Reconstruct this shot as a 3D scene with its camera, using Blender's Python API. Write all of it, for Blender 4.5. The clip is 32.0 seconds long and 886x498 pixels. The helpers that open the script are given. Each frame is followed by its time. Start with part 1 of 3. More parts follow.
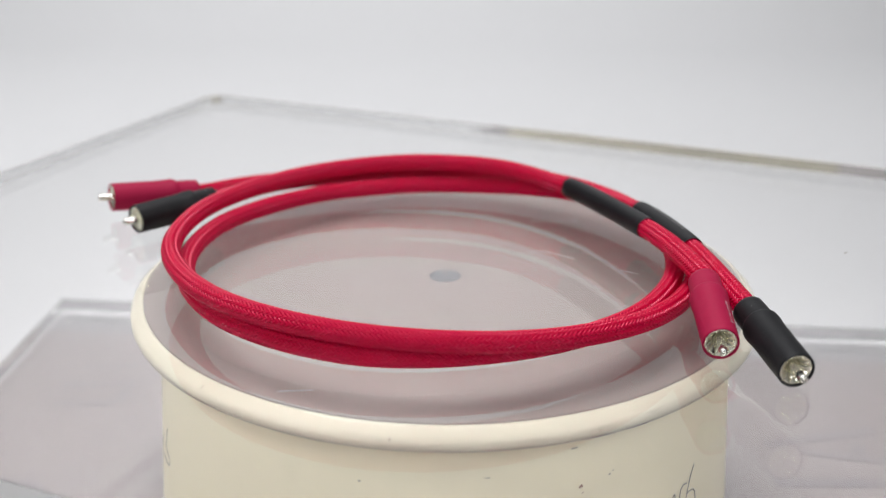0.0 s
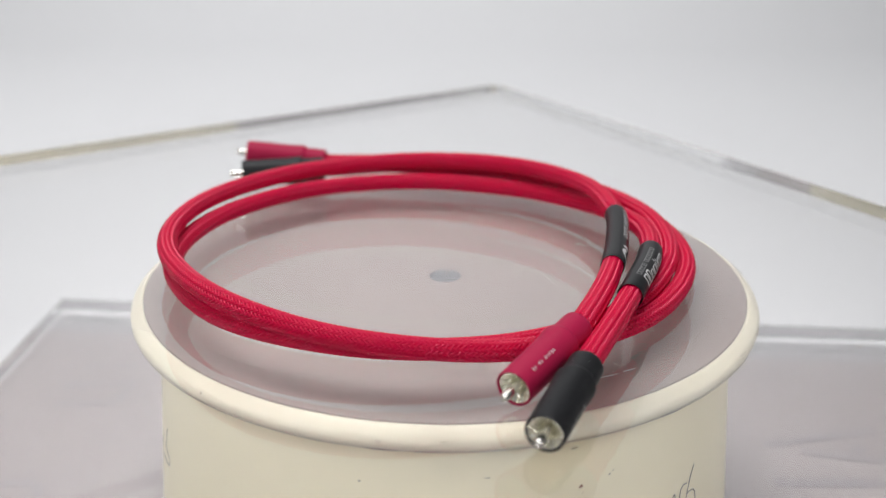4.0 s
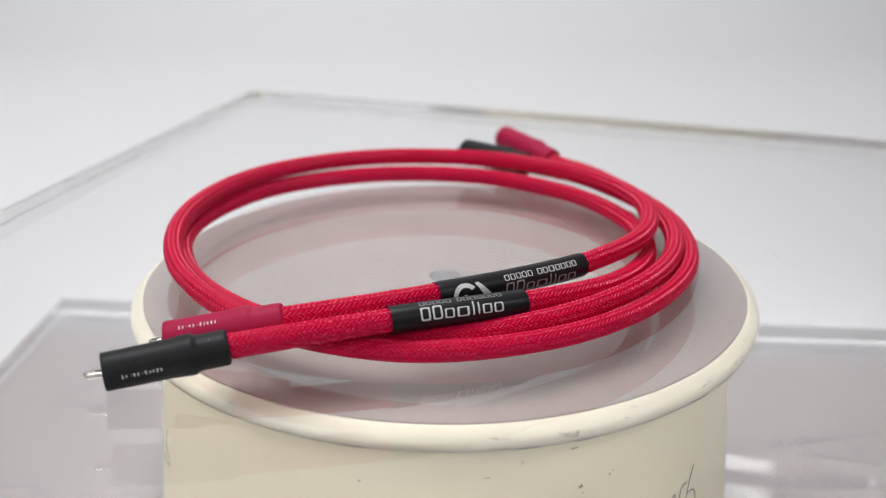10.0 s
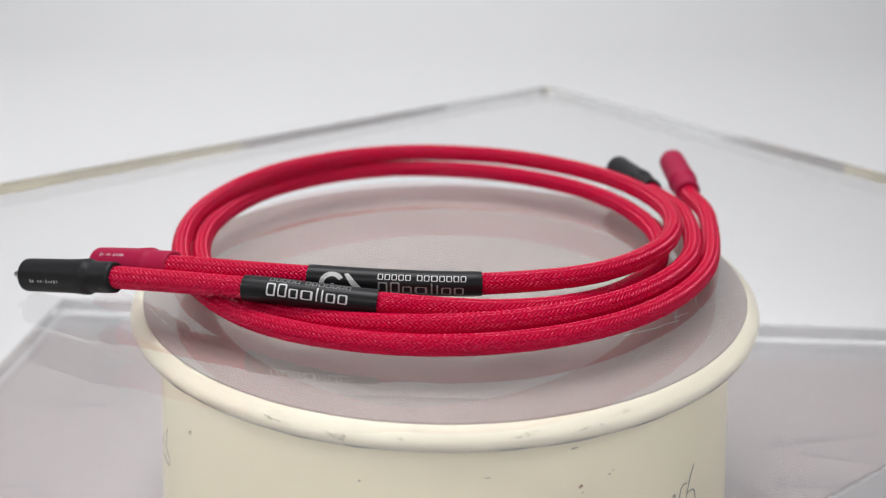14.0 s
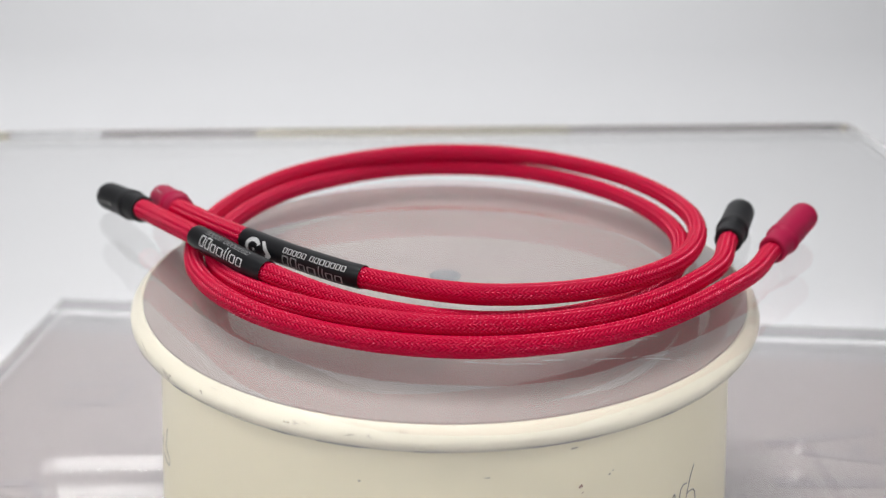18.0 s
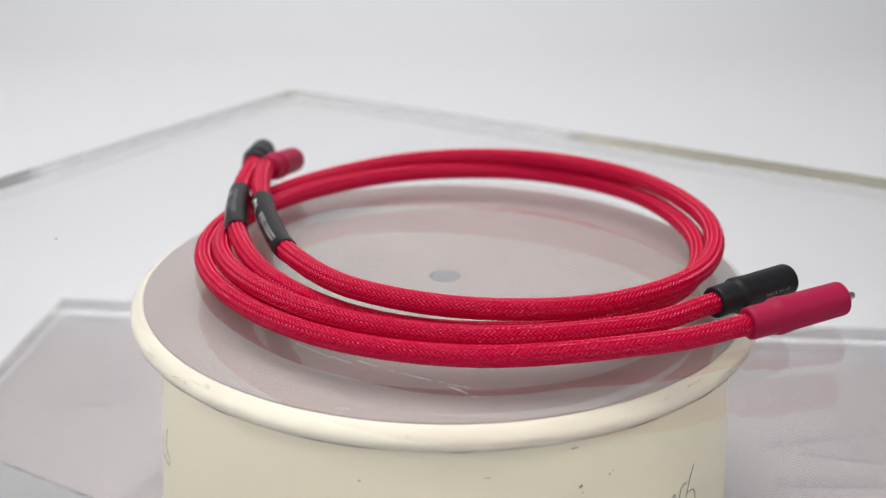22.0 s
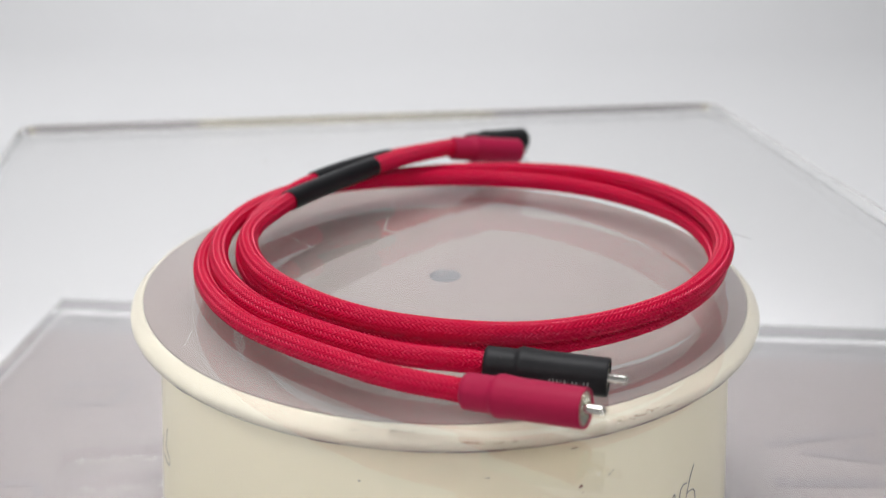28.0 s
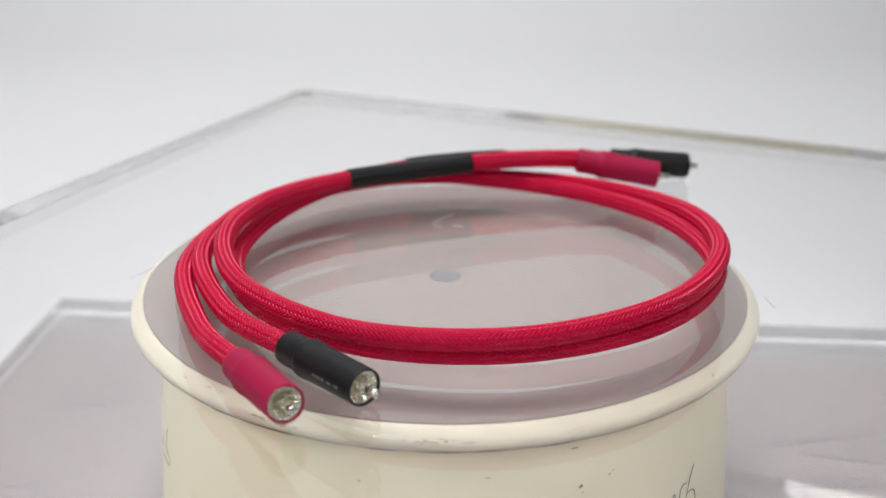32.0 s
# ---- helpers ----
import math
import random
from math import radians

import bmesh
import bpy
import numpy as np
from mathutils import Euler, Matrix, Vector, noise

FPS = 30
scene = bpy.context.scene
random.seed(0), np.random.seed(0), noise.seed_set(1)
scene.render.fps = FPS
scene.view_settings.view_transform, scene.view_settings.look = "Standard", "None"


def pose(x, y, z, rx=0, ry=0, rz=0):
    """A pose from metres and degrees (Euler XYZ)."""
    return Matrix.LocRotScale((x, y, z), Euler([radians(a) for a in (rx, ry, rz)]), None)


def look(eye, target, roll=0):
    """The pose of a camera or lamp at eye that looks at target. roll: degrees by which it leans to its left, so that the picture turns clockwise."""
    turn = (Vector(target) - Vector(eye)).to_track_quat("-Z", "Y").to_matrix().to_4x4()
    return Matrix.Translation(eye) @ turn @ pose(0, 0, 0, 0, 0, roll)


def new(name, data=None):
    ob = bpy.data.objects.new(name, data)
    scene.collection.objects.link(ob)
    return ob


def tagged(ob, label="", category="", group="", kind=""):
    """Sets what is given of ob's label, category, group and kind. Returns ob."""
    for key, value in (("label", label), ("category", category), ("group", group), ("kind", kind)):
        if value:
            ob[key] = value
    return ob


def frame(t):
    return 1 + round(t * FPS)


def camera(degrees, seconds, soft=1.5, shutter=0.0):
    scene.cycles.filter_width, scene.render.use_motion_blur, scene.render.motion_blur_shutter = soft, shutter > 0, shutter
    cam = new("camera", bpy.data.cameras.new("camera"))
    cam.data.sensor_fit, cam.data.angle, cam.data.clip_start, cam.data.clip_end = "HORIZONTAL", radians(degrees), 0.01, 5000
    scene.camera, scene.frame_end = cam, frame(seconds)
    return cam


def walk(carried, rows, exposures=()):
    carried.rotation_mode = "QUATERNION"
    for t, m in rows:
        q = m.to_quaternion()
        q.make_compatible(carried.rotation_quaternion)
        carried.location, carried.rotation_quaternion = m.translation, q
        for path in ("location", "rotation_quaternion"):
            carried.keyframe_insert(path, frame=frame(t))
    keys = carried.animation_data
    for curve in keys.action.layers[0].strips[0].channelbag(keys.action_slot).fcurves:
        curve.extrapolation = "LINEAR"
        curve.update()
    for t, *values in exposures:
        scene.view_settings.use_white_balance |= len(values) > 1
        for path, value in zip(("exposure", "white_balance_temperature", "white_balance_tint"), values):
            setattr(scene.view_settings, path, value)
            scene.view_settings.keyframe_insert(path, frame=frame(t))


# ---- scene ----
# Camera: stands still before the turntable; metres, the turning axis is the z axis.
cam = camera(40.80, 32.0, soft=1.2)
EYE = look((0.0, -0.4805, 0.1840), (-0.00102, -0.0003, 0.00506), roll=0.0) @ pose(0, 0, 0, 0, 0, 0.288)
walk(cam, [(0, EYE), (32, EYE)])
cam.data.dof.use_dof = True
cam.data.dof.focus_distance = 0.44
cam.data.dof.aperture_fstop = 7.5

# ---- light: a white studio with five softboxes ----
world = bpy.data.worlds.new("studio_air")
scene.world = world
world.use_nodes = True
world.node_tree.nodes["Background"].inputs[0].default_value = (0.95, 0.97, 1.0, 1)
world.node_tree.nodes["Background"].inputs[1].default_value = 0.05
scene.view_settings.exposure = -0.67


def softbox(name, eye, target, sx, sy, watts, colour):
    data = bpy.data.lights.new(name, "AREA")
    data.shape, data.size, data.size_y, data.energy, data.color = "RECTANGLE", sx, sy, watts, colour
    ob = new(name, data)
    ob.matrix_world = look(eye, target)
    return ob


softbox("softbox_key", (-1.35, -0.75, 1.35), (0, 0.1, 0), 0.36, 0.36, 9.5, (1.0, 0.985, 0.975))
softbox("softbox_side", (1.45, -0.85, 1.30), (0, 0.1, 0), 0.32, 0.32, 8.0, (0.98, 0.985, 1.0))
softbox("softbox_front", (-0.58, -1.72, 1.10), (0, 0.1, 0), 0.38, 0.28, 7.0, (1.0, 0.99, 0.98))
softbox("softbox_front", (0.76, -1.66, 1.02), (0, 0.1, 0), 0.26, 0.36, 2.4, (1.0, 0.99, 0.98))
softbox("softbox_top", (-0.30, 0.34, 2.35), (-0.26, 0.60, 0), 1.4, 1.1, 70.0, (0.98, 0.985, 1.0))


# ---- materials ----
def node(tree, kind, **values):
    n = tree.nodes.new(kind)
    for key, value in values.items():
        n.inputs[key.replace("_", " ")].default_value = value
    return n


def material(name, colour, rough=0.5, metal=0.0, grain=0.0, scale=200.0, wear=0.0, wear_scale=12.0, wear_colour=None, bump=0.0, coat=0.0, spec=0.5):
    """A principled surface: fine grain and broad wear vary the colour, grain lifts the surface."""
    m = bpy.data.materials.new(name)
    m.use_nodes = True
    t = m.node_tree
    p = t.nodes["Principled BSDF"]
    p.inputs["Roughness"].default_value = rough
    p.inputs["Metallic"].default_value = metal
    p.inputs["Coat Weight"].default_value = coat
    p.inputs["Specular IOR Level"].default_value = spec
    p.inputs["Base Color"].default_value = (*colour, 1)
    at = t.nodes.new("ShaderNodeTexCoord").outputs["Object"]
    fine = node(t, "ShaderNodeTexNoise", Scale=scale, Detail=4.0)
    t.links.new(at, fine.inputs["Vector"])
    broad = node(t, "ShaderNodeTexNoise", Scale=wear_scale, Detail=6.0, Roughness=0.65)
    t.links.new(at, broad.inputs["Vector"])
    ramp = t.nodes.new("ShaderNodeValToRGB")
    ramp.color_ramp.elements[0].position, ramp.color_ramp.elements[1].position = 0.50, 0.78
    t.links.new(broad.outputs["Fac"], ramp.inputs["Fac"])
    worn = wear_colour or tuple(0.6 * c for c in colour)
    mix = t.nodes.new("ShaderNodeMix")
    mix.data_type = "RGBA"
    mix.inputs[6].default_value, mix.inputs[7].default_value = (*colour, 1), (*worn, 1)
    amount = t.nodes.new("ShaderNodeMath")
    amount.operation = "MULTIPLY"
    amount.inputs[1].default_value = wear
    t.links.new(ramp.outputs["Color"], amount.inputs[0])
    t.links.new(amount.outputs[0], mix.inputs[0])
    tint = t.nodes.new("ShaderNodeMix")
    tint.data_type, tint.blend_type = "RGBA", "MULTIPLY"
    tint.inputs[0].default_value = grain
    t.links.new(mix.outputs[2], tint.inputs[6])
    t.links.new(fine.outputs["Fac"], tint.inputs[7])
    t.links.new(tint.outputs[2], p.inputs["Base Color"])
    if bump:
        b = node(t, "ShaderNodeBump", Strength=bump, Distance=0.0002)
        t.links.new(fine.outputs["Fac"], b.inputs["Height"])
        t.links.new(b.outputs["Normal"], p.inputs["Normal"])
    return m


def glass(name, colour=(1, 1, 1), ior=1.49):
    m = bpy.data.materials.new(name)
    m.use_nodes = True
    p = m.node_tree.nodes["Principled BSDF"]
    p.inputs["Base Color"].default_value = (*colour, 1)
    p.inputs["Roughness"].default_value = 0.0
    p.inputs["Transmission Weight"].default_value = 1.0
    p.inputs["IOR"].default_value = ior
    return m


WHITE_PAPER = material("white_paper", (0.83, 0.83, 0.84), 0.75, grain=0.04, scale=60, wear=0.04, wear_scale=2.0)
# Grey of the out-of-view room, set low to reduce bounced fill.
UNSEEN_WALL = material("unseen_wall", (0.36, 0.36, 0.36), 0.8, grain=0.05, scale=40)
PRINT_GREY = material("print_grey", (0.205, 0.176, 0.170), 0.5, grain=0.1, scale=60, wear=0.5, wear_scale=14, wear_colour=(0.188, 0.168, 0.168))
PRINT_DEEP = material("print_deep", (0.205, 0.176, 0.170), 0.5, grain=0.1, scale=60, wear=0.5, wear_scale=14, wear_colour=(0.190, 0.170, 0.170))
PRINT_PALE = material("print_pale", (0.22, 0.212, 0.215), 0.5, grain=0.1, scale=60, wear=0.5, wear_scale=14, wear_colour=(0.20, 0.19, 0.19))
PRINT_DARK = material("print_dark", (0.160, 0.142, 0.146), 0.5, grain=0.1, scale=60, wear=0.9, wear_scale=60, wear_colour=(0.185, 0.162, 0.158))
PRINT_SHADE = material("print_shade", (0.165, 0.146, 0.150), 0.5, grain=0.1, scale=60, wear=0.9, wear_scale=60, wear_colour=(0.188, 0.164, 0.160))
CREAM = material("cream_plastic", (0.80, 0.725, 0.512), 0.36, grain=0.03, scale=300, wear=0.22, wear_scale=9, wear_colour=(0.62, 0.54, 0.38))
CREAM_RIM = material("cream_rim", (0.56, 0.515, 0.400), 0.42, grain=0.08, scale=400, wear=0.5, wear_scale=40, wear_colour=(0.47, 0.42, 0.32), bump=0.05, coat=0.30)
SCUFF = material("scuff", (0.33, 0.28, 0.20), 0.7, grain=0.5, scale=900)
RUST = material("rust_speck", (0.40, 0.22, 0.14), 0.7, grain=0.5, scale=900)
PEN = material("pen_ink", (0.14, 0.13, 0.115), 0.6)
FELT = material("disc_grey", (0.212, 0.171, 0.157), 0.55, spec=0.35, grain=0.08, scale=500, wear=0.35, wear_scale=14, wear_colour=(0.186, 0.153, 0.143))
SMUDGE = material("smudge", (0.150, 0.125, 0.115), 0.7, grain=0.5, scale=900)
SPINDLE = material("spindle_grey", (0.105, 0.106, 0.115), 0.65, metal=0.0, grain=0.2, scale=300)
FOOT = material("foot_seam_brown", (0.50, 0.455, 0.35), 0.7, wear=0.6, wear_scale=30, wear_colour=(0.62, 0.57, 0.43))
SEAM = material("seam_dark", (0.24, 0.22, 0.19), 0.6)
ACRYLIC = glass("clear_acrylic", (1.0, 1.0, 1.0), 1.49)
ACRYLIC.node_tree.nodes["Principled BSDF"].inputs["Coat Weight"].default_value = 0.05
# White that stands in for the light a polished acrylic edge gathers.
EDGE_LIGHT = material("painted_edge_light", (0.90, 0.90, 0.90), 0.5, grain=0.05, scale=80)
SCRATCH = material("scratch_white", (0.52, 0.50, 0.50), 0.6)
BRAID = material("red_braid", (0.75, 0.0008, 0.052), 0.22, grain=0.2, scale=1500, wear=0.3, wear_scale=300, wear_colour=(0.80, 0.003, 0.085), spec=0.75)
BRAID.node_tree.nodes["Principled BSDF"].inputs["Specular Tint"].default_value = (1.0, 0.38, 0.56, 1)
# Core colour darkened to paint the shade in the gaps of the braid.
SHADED_CORE = material("shaded_core", (0.10, 0.0006, 0.007), 0.7, grain=0.2, scale=900)
BOOT_RED = material("red_rubber", (0.47, 0.010, 0.068), 0.55, spec=0.22, grain=0.12, scale=700, wear=0.12, wear_scale=60, wear_colour=(0.50, 0.04, 0.09), bump=0.22)
BOOT_BLACK = material("black_rubber", (0.014, 0.014, 0.016), 0.50, spec=0.28, grain=0.2, scale=700, wear=0.3, wear_scale=110, wear_colour=(0.045, 0.045, 0.048), bump=0.25)
LABEL_BLACK = material("black_heatshrink", (0.010, 0.010, 0.012), 0.40, spec=0.3, grain=0.15, scale=900, wear=0.1, wear_scale=90, wear_colour=(0.035, 0.035, 0.035), bump=0.05)
INK = material("silver_ink", (0.72, 0.72, 0.72), 0.45)
INK_DIM = material("worn_silver_ink", (0.30, 0.30, 0.30), 0.45)
INK_PALE = material("pale_ink", (0.80, 0.72, 0.74), 0.5)
SILVER = material("silver_metal", (0.86, 0.84, 0.78), 0.14, metal=1.0, grain=0.05, scale=900)
INNER = material("satin_metal", (0.78, 0.74, 0.52), 0.45, metal=0.85, grain=0.05, scale=900)
GILT = material("pale_gilt", (0.97, 0.95, 0.80), 0.20, metal=1.0, grain=0.05, scale=900)


# ---- mesh helpers ----
def link_mesh(name, verts, faces, mat, parent=None, label="", smooth=True):
    me = bpy.data.meshes.new(name)
    me.from_pydata([tuple(v) for v in verts], [], [tuple(f) for f in faces])
    me.update()
    if smooth:
        me.shade_smooth()
    me.materials.append(mat)
    ob = new(name, me)
    ob.parent = parent
    return tagged(ob, label)


def part(name, bm, mat, parent, label="", smooth=False):
    bmesh.ops.recalc_face_normals(bm, faces=bm.faces)
    me = bpy.data.meshes.new(name)
    bm.to_mesh(me)
    bm.free()
    if smooth:
        me.shade_smooth()
    me.materials.append(mat)
    ob = new(name, me)
    ob.parent = parent
    return tagged(ob, label)


def box_bm(x0, x1, y0, y1, z0, z1, bevel=0.0, segments=2):
    bm = bmesh.new()
    bmesh.ops.create_cube(bm, size=1, matrix=Matrix.Translation(((x0 + x1) / 2, (y0 + y1) / 2, (z0 + z1) / 2)) @ Matrix.Diagonal((x1 - x0, y1 - y0, z1 - z0, 1)))
    if bevel:
        bmesh.ops.bevel(bm, geom=bm.edges[:], offset=bevel, segments=segments, affect="EDGES", profile=0.5)
    return bm


def lathe(profile, n=96, close=False):
    """Verts and faces of (radius, height) turned about z."""
    verts, faces, k = [], [], len(profile)
    for i in range(n):
        a = 2 * math.pi * i / n
        verts += [(r * math.cos(a), r * math.sin(a), z) for r, z in profile]
    for i in range(n):
        j = (i + 1) % n
        for q in range(k if close else k - 1):
            w = (q + 1) % k
            faces.append((i * k + q, j * k + q, j * k + w, i * k + w))
    return verts, faces


def thing(name, label, category, group="", kind=""):
    return tagged(new(name), label, category, group, kind)


# ---- the studio ----
FLOOR_Z = -0.1555
sweep_profile = [(-2.0, 0.0), (1.3, 0.0)] + [(1.3 + 0.6 * math.sin(a), 0.6 - 0.6 * math.cos(a)) for a in np.linspace(0.08, math.pi / 2, 20)] + [(1.9, 2.3)]
verts, faces = [], []
for y, z in sweep_profile:
    verts += [(-2.4, y, FLOOR_Z + z), (2.4, y, FLOOR_Z + z)]
for i in range(len(sweep_profile) - 1):
    faces.append((2 * i, 2 * i + 1, 2 * i + 3, 2 * i + 2))
sweep = link_mesh("backdrop", verts, faces, WHITE_PAPER)
solid = sweep.modifiers.new("thickness", "SOLIDIFY")
solid.thickness, solid.offset = 0.003, -1
tagged(sweep, "seamless white paper backdrop sweeping from floor to wall", "backdrop", kind="structure")
# Added room surfaces, all out of view; they close the space and shape the fill.
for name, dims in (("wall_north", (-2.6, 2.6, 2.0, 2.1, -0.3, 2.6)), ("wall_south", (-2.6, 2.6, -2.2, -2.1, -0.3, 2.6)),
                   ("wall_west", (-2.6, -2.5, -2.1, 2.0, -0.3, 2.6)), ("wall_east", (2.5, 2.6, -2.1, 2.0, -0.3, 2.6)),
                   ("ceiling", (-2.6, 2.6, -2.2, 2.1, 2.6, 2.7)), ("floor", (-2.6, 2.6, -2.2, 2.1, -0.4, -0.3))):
    tagged(part(name, box_bm(*dims), UNSEEN_WALL, None), "unseen plain grey studio surface, kept dim to limit fill light", name.split("_")[0], kind="structure")

# Thick clear plinth under the turntable: a clear slab over a printed sheet.
PLINTH_TOP, PLINTH_T = -0.129, 0.0255
plinth = thing("acrylic_plinth", "thick clear acrylic slab over a grey printed sheet", "plinth")
plinth.matrix_basis = pose(-0.2440, 0.2190, FLOOR_Z, 0, 0, -4.4)
PX, PY = 0.72, -0.60
clear = part("clear_slab", box_bm(0, PX, PY, 0, PLINTH_TOP - PLINTH_T - FLOOR_Z, PLINTH_TOP - FLOOR_Z, 0.0006, 2), ACRYLIC, plinth, "clear acrylic slab")
clear.visible_shadow = False
for x0, x1, ink in ((0.001, 0.245, PRINT_DEEP), (0.2452, PX - 0.002, PRINT_GREY)):
    part("printed_sheet", box_bm(x0, x1, PY + 0.01, -0.0285, 0.0002, 0.0007), ink, plinth, "grey printed sheet")
part("print_margin", box_bm(0.001, PX - 0.002, -0.0282, -0.003, 0.0002, 0.0006), PRINT_PALE, plinth, "paler margin of the printed sheet")
plinth_inv = plinth.matrix_basis.inverted()
# Unreadable print: bars by their two ends and their width.
for x0, y0, x1, y1, wide in ((-0.2129, 0.0974, -0.1796, 0.0995, 0.0052), (-0.2134, 0.1194, -0.1744, 0.1224, 0.0040), (-0.1785, 0.1000, -0.1762, 0.1205, 0.0045), (-0.2080, 0.1420, -0.1760, 0.1440, 0.0034),
                             (-0.2150, 0.0185, -0.1985, 0.0200, 0.0050), (-0.1985, 0.0198, -0.1925, 0.0090, 0.0050), (0.1656, 0.0600, 0.2269, 0.0741, 0.0058), (0.1825, 0.0528, 0.2280, 0.0420, 0.0050),
                             (0.1615, 0.0247, 0.2150, 0.0236, 0.0075), (0.2080, 0.0560, 0.2150, 0.0535, 0.0060)):
    run = math.hypot(x1 - x0, y1 - y0)
    ink = PRINT_DARK if x0 > 0 else PRINT_SHADE
    q = part("print_bar", box_bm(-run / 2, run / 2, -wide / 2, wide / 2, 0, 0.0002), ink, plinth, "dark printed bar")
    q.matrix_basis = plinth_inv @ pose((x0 + x1) / 2, (y0 + y1) / 2, FLOOR_Z + 0.00072, 0, 0, math.degrees(math.atan2(y1 - y0, x1 - x0)))

# ---- turntable: a still drum and a turning platter ----
BASE_TOP, BASE_BOTTOM = -0.0345, -0.129
base = thing("turntable", "cream plastic turntable drum with grey platter, scuffed and pen-marked", "turntable")
base.matrix_basis = pose(0, 0, BASE_BOTTOM)


def base_radius(z):
    return 0.1213 + 0.062 * (BASE_TOP - z)


rows = [(0.02, BASE_TOP - BASE_BOTTOM), (base_radius(BASE_TOP) - 0.002, BASE_TOP - BASE_BOTTOM), (base_radius(BASE_TOP), BASE_TOP - 0.002 - BASE_BOTTOM)]
rows += [(base_radius(z), z - BASE_BOTTOM) for z in np.linspace(BASE_TOP - 0.01, BASE_BOTTOM + 0.004, 12)] + [(base_radius(BASE_BOTTOM) - 0.002, 0), (0.02, 0)]
link_mesh("drum", *lathe(rows, 160), CREAM, base, "cream plastic drum wall")


def on_drum(azimuth, z, lift=0.0002):
    """A pose on the drum's wall: x along it, y up, z outward."""
    r = base_radius(z)
    lean = math.atan(0.062)
    m = Matrix(((0, -math.sin(lean), math.cos(lean), 0), (1, 0, 0, 0), (0, math.cos(lean), math.sin(lean), 0), (0, 0, 0, 1)))
    return Matrix.Rotation(radians(azimuth), 4, "Z") @ Matrix.Translation((r + lift, 0, z - BASE_BOTTOM)) @ m


def ribbon_mesh(points, width, thick=0.00012):
    """A flat stroke through points in the plane."""
    verts, faces = [], []
    pts = [Vector((x, y, 0)) for x, y in points]
    for i, q in enumerate(pts):
        d = (pts[min(i + 1, len(pts) - 1)] - pts[max(i - 1, 0)]).normalized()
        side = Vector((-d.y, d.x, 0)) * width / 2
        verts += [q + side, q - side, q + side * 0.8 + Vector((0, 0, thick)), q - side * 0.8 + Vector((0, 0, thick))]
    for i in range(len(pts) - 1):
        a, b = 4 * i, 4 * i + 4
        faces += [(a + 2, a + 3, b + 3, b + 2), (a, a + 2, b + 2, b), (a + 1, b + 1, b + 3, a + 3)]
    return verts, faces


def stroke(points, width, mat, parent, m, name="pen_stroke", label=""):
    q = link_mesh(name, *ribbon_mesh(points, width), mat, parent, label, smooth=False)
    q.matrix_basis = m
    return q


for points in (((-38.6, -0.0694), (-39.6, -0.0725), (-40.7, -0.0772), (-41.4, -0.0813), (-41.9, -0.0840)), ((-41.1, -0.0751), (-42.3, -0.0747), (-43.2, -0.0760), (-43.5, -0.0793), (-43.2, -0.0835)),
               ((-41.2, -0.0800), (-40.1, -0.0793), (-38.8, -0.0798), (-38.2, -0.0814), (-38.0, -0.0847)), ((-45.9, -0.0800), (-45.3, -0.0764), (-45.0, -0.0760), (-44.7, -0.0781), (-44.6, -0.0820)),
               ((-156.1, -0.0710), (-157.2, -0.0764), (-158.0, -0.0817), (-156.3, -0.0818), (-154.8, -0.0826), (-154.4, -0.0845), (-155.1, -0.0864), (-157.6, -0.0869), (-160.0, -0.0862)), ((-159.9, -0.0775), (-161.5, -0.0813), (-162.3, -0.0843))):
    a0, z0 = points[0]
    r0 = base_radius(z0)
    stroke([(radians(a - a0) * r0, z - z0) for a, z in points], 0.00050, PEN, base, on_drum(a0, z0), label="thin pen stroke")
for azimuth, z, w, h, mat in ((-68.0, -0.0423, 0.0026, 0.0006, SCUFF), (-66.7, -0.0574, 0.0014, 0.0012, RUST), (-61.1, -0.0557, 0.0010, 0.0004, SCUFF), (-60.4, -0.0546, 0.0008, 0.0004, SCUFF),
                              (-66.3, -0.0600, 0.0007, 0.0004, RUST), (-104.0, -0.0520, 0.0010, 0.0005, SCUFF), (-83.0, -0.0490, 0.0020, 0.0003, SCUFF)):
    q = stroke([(-w / 2, 0.15 * h), (-w / 6, -0.1 * h), (w / 6, 0.1 * h), (w / 2, 0.2 * h)], h, mat, base, on_drum(azimuth, z), "stain", "small dark stain")

SHEET_TOP, SHEET_T = 0.0020, 0.0255
LIFT = -BASE_BOTTOM
platter = link_mesh("platter", *lathe([(0.0001, -0.0250), (0.06, -0.0250), (0.1270, -0.0250), (0.1274, -0.0254), (0.1274, -0.033), (0.0001, -0.033)], 128), FELT, base, "grey matt disc")
link_mesh("seam", *lathe([(0.1272, -0.0256), (0.1280, -0.0256), (0.1280, -0.030), (0.1272, -0.030)], 128, True), SEAM, platter, "dark seam")
RIM = [(0.1278, -0.0290), (0.1278, -0.0262), (0.1278, -0.0255), (0.1283, -0.0254), (0.1289, -0.0257), (0.1299, -0.0265), (0.1310, -0.0274), (0.1320, -0.0283), (0.1328, -0.0294), (0.1332, -0.0307), (0.1329, -0.0320), (0.1319, -0.0330), (0.1303, -0.0334), (0.1240, -0.0334), (0.1240, -0.0300)]
link_mesh("rim", *lathe(RIM, 160), CREAM_RIM, platter, "rounded cream plastic rim")
link_mesh("spindle_slot", *ribbon_mesh(((-0.0001, -0.0030), (0.0, 0.0), (0.0001, 0.0030)), 0.0008), FELT, platter, "pale slot in the spindle", smooth=False).matrix_basis = pose(0, 0.001, -0.02398, 0, 0, 20)
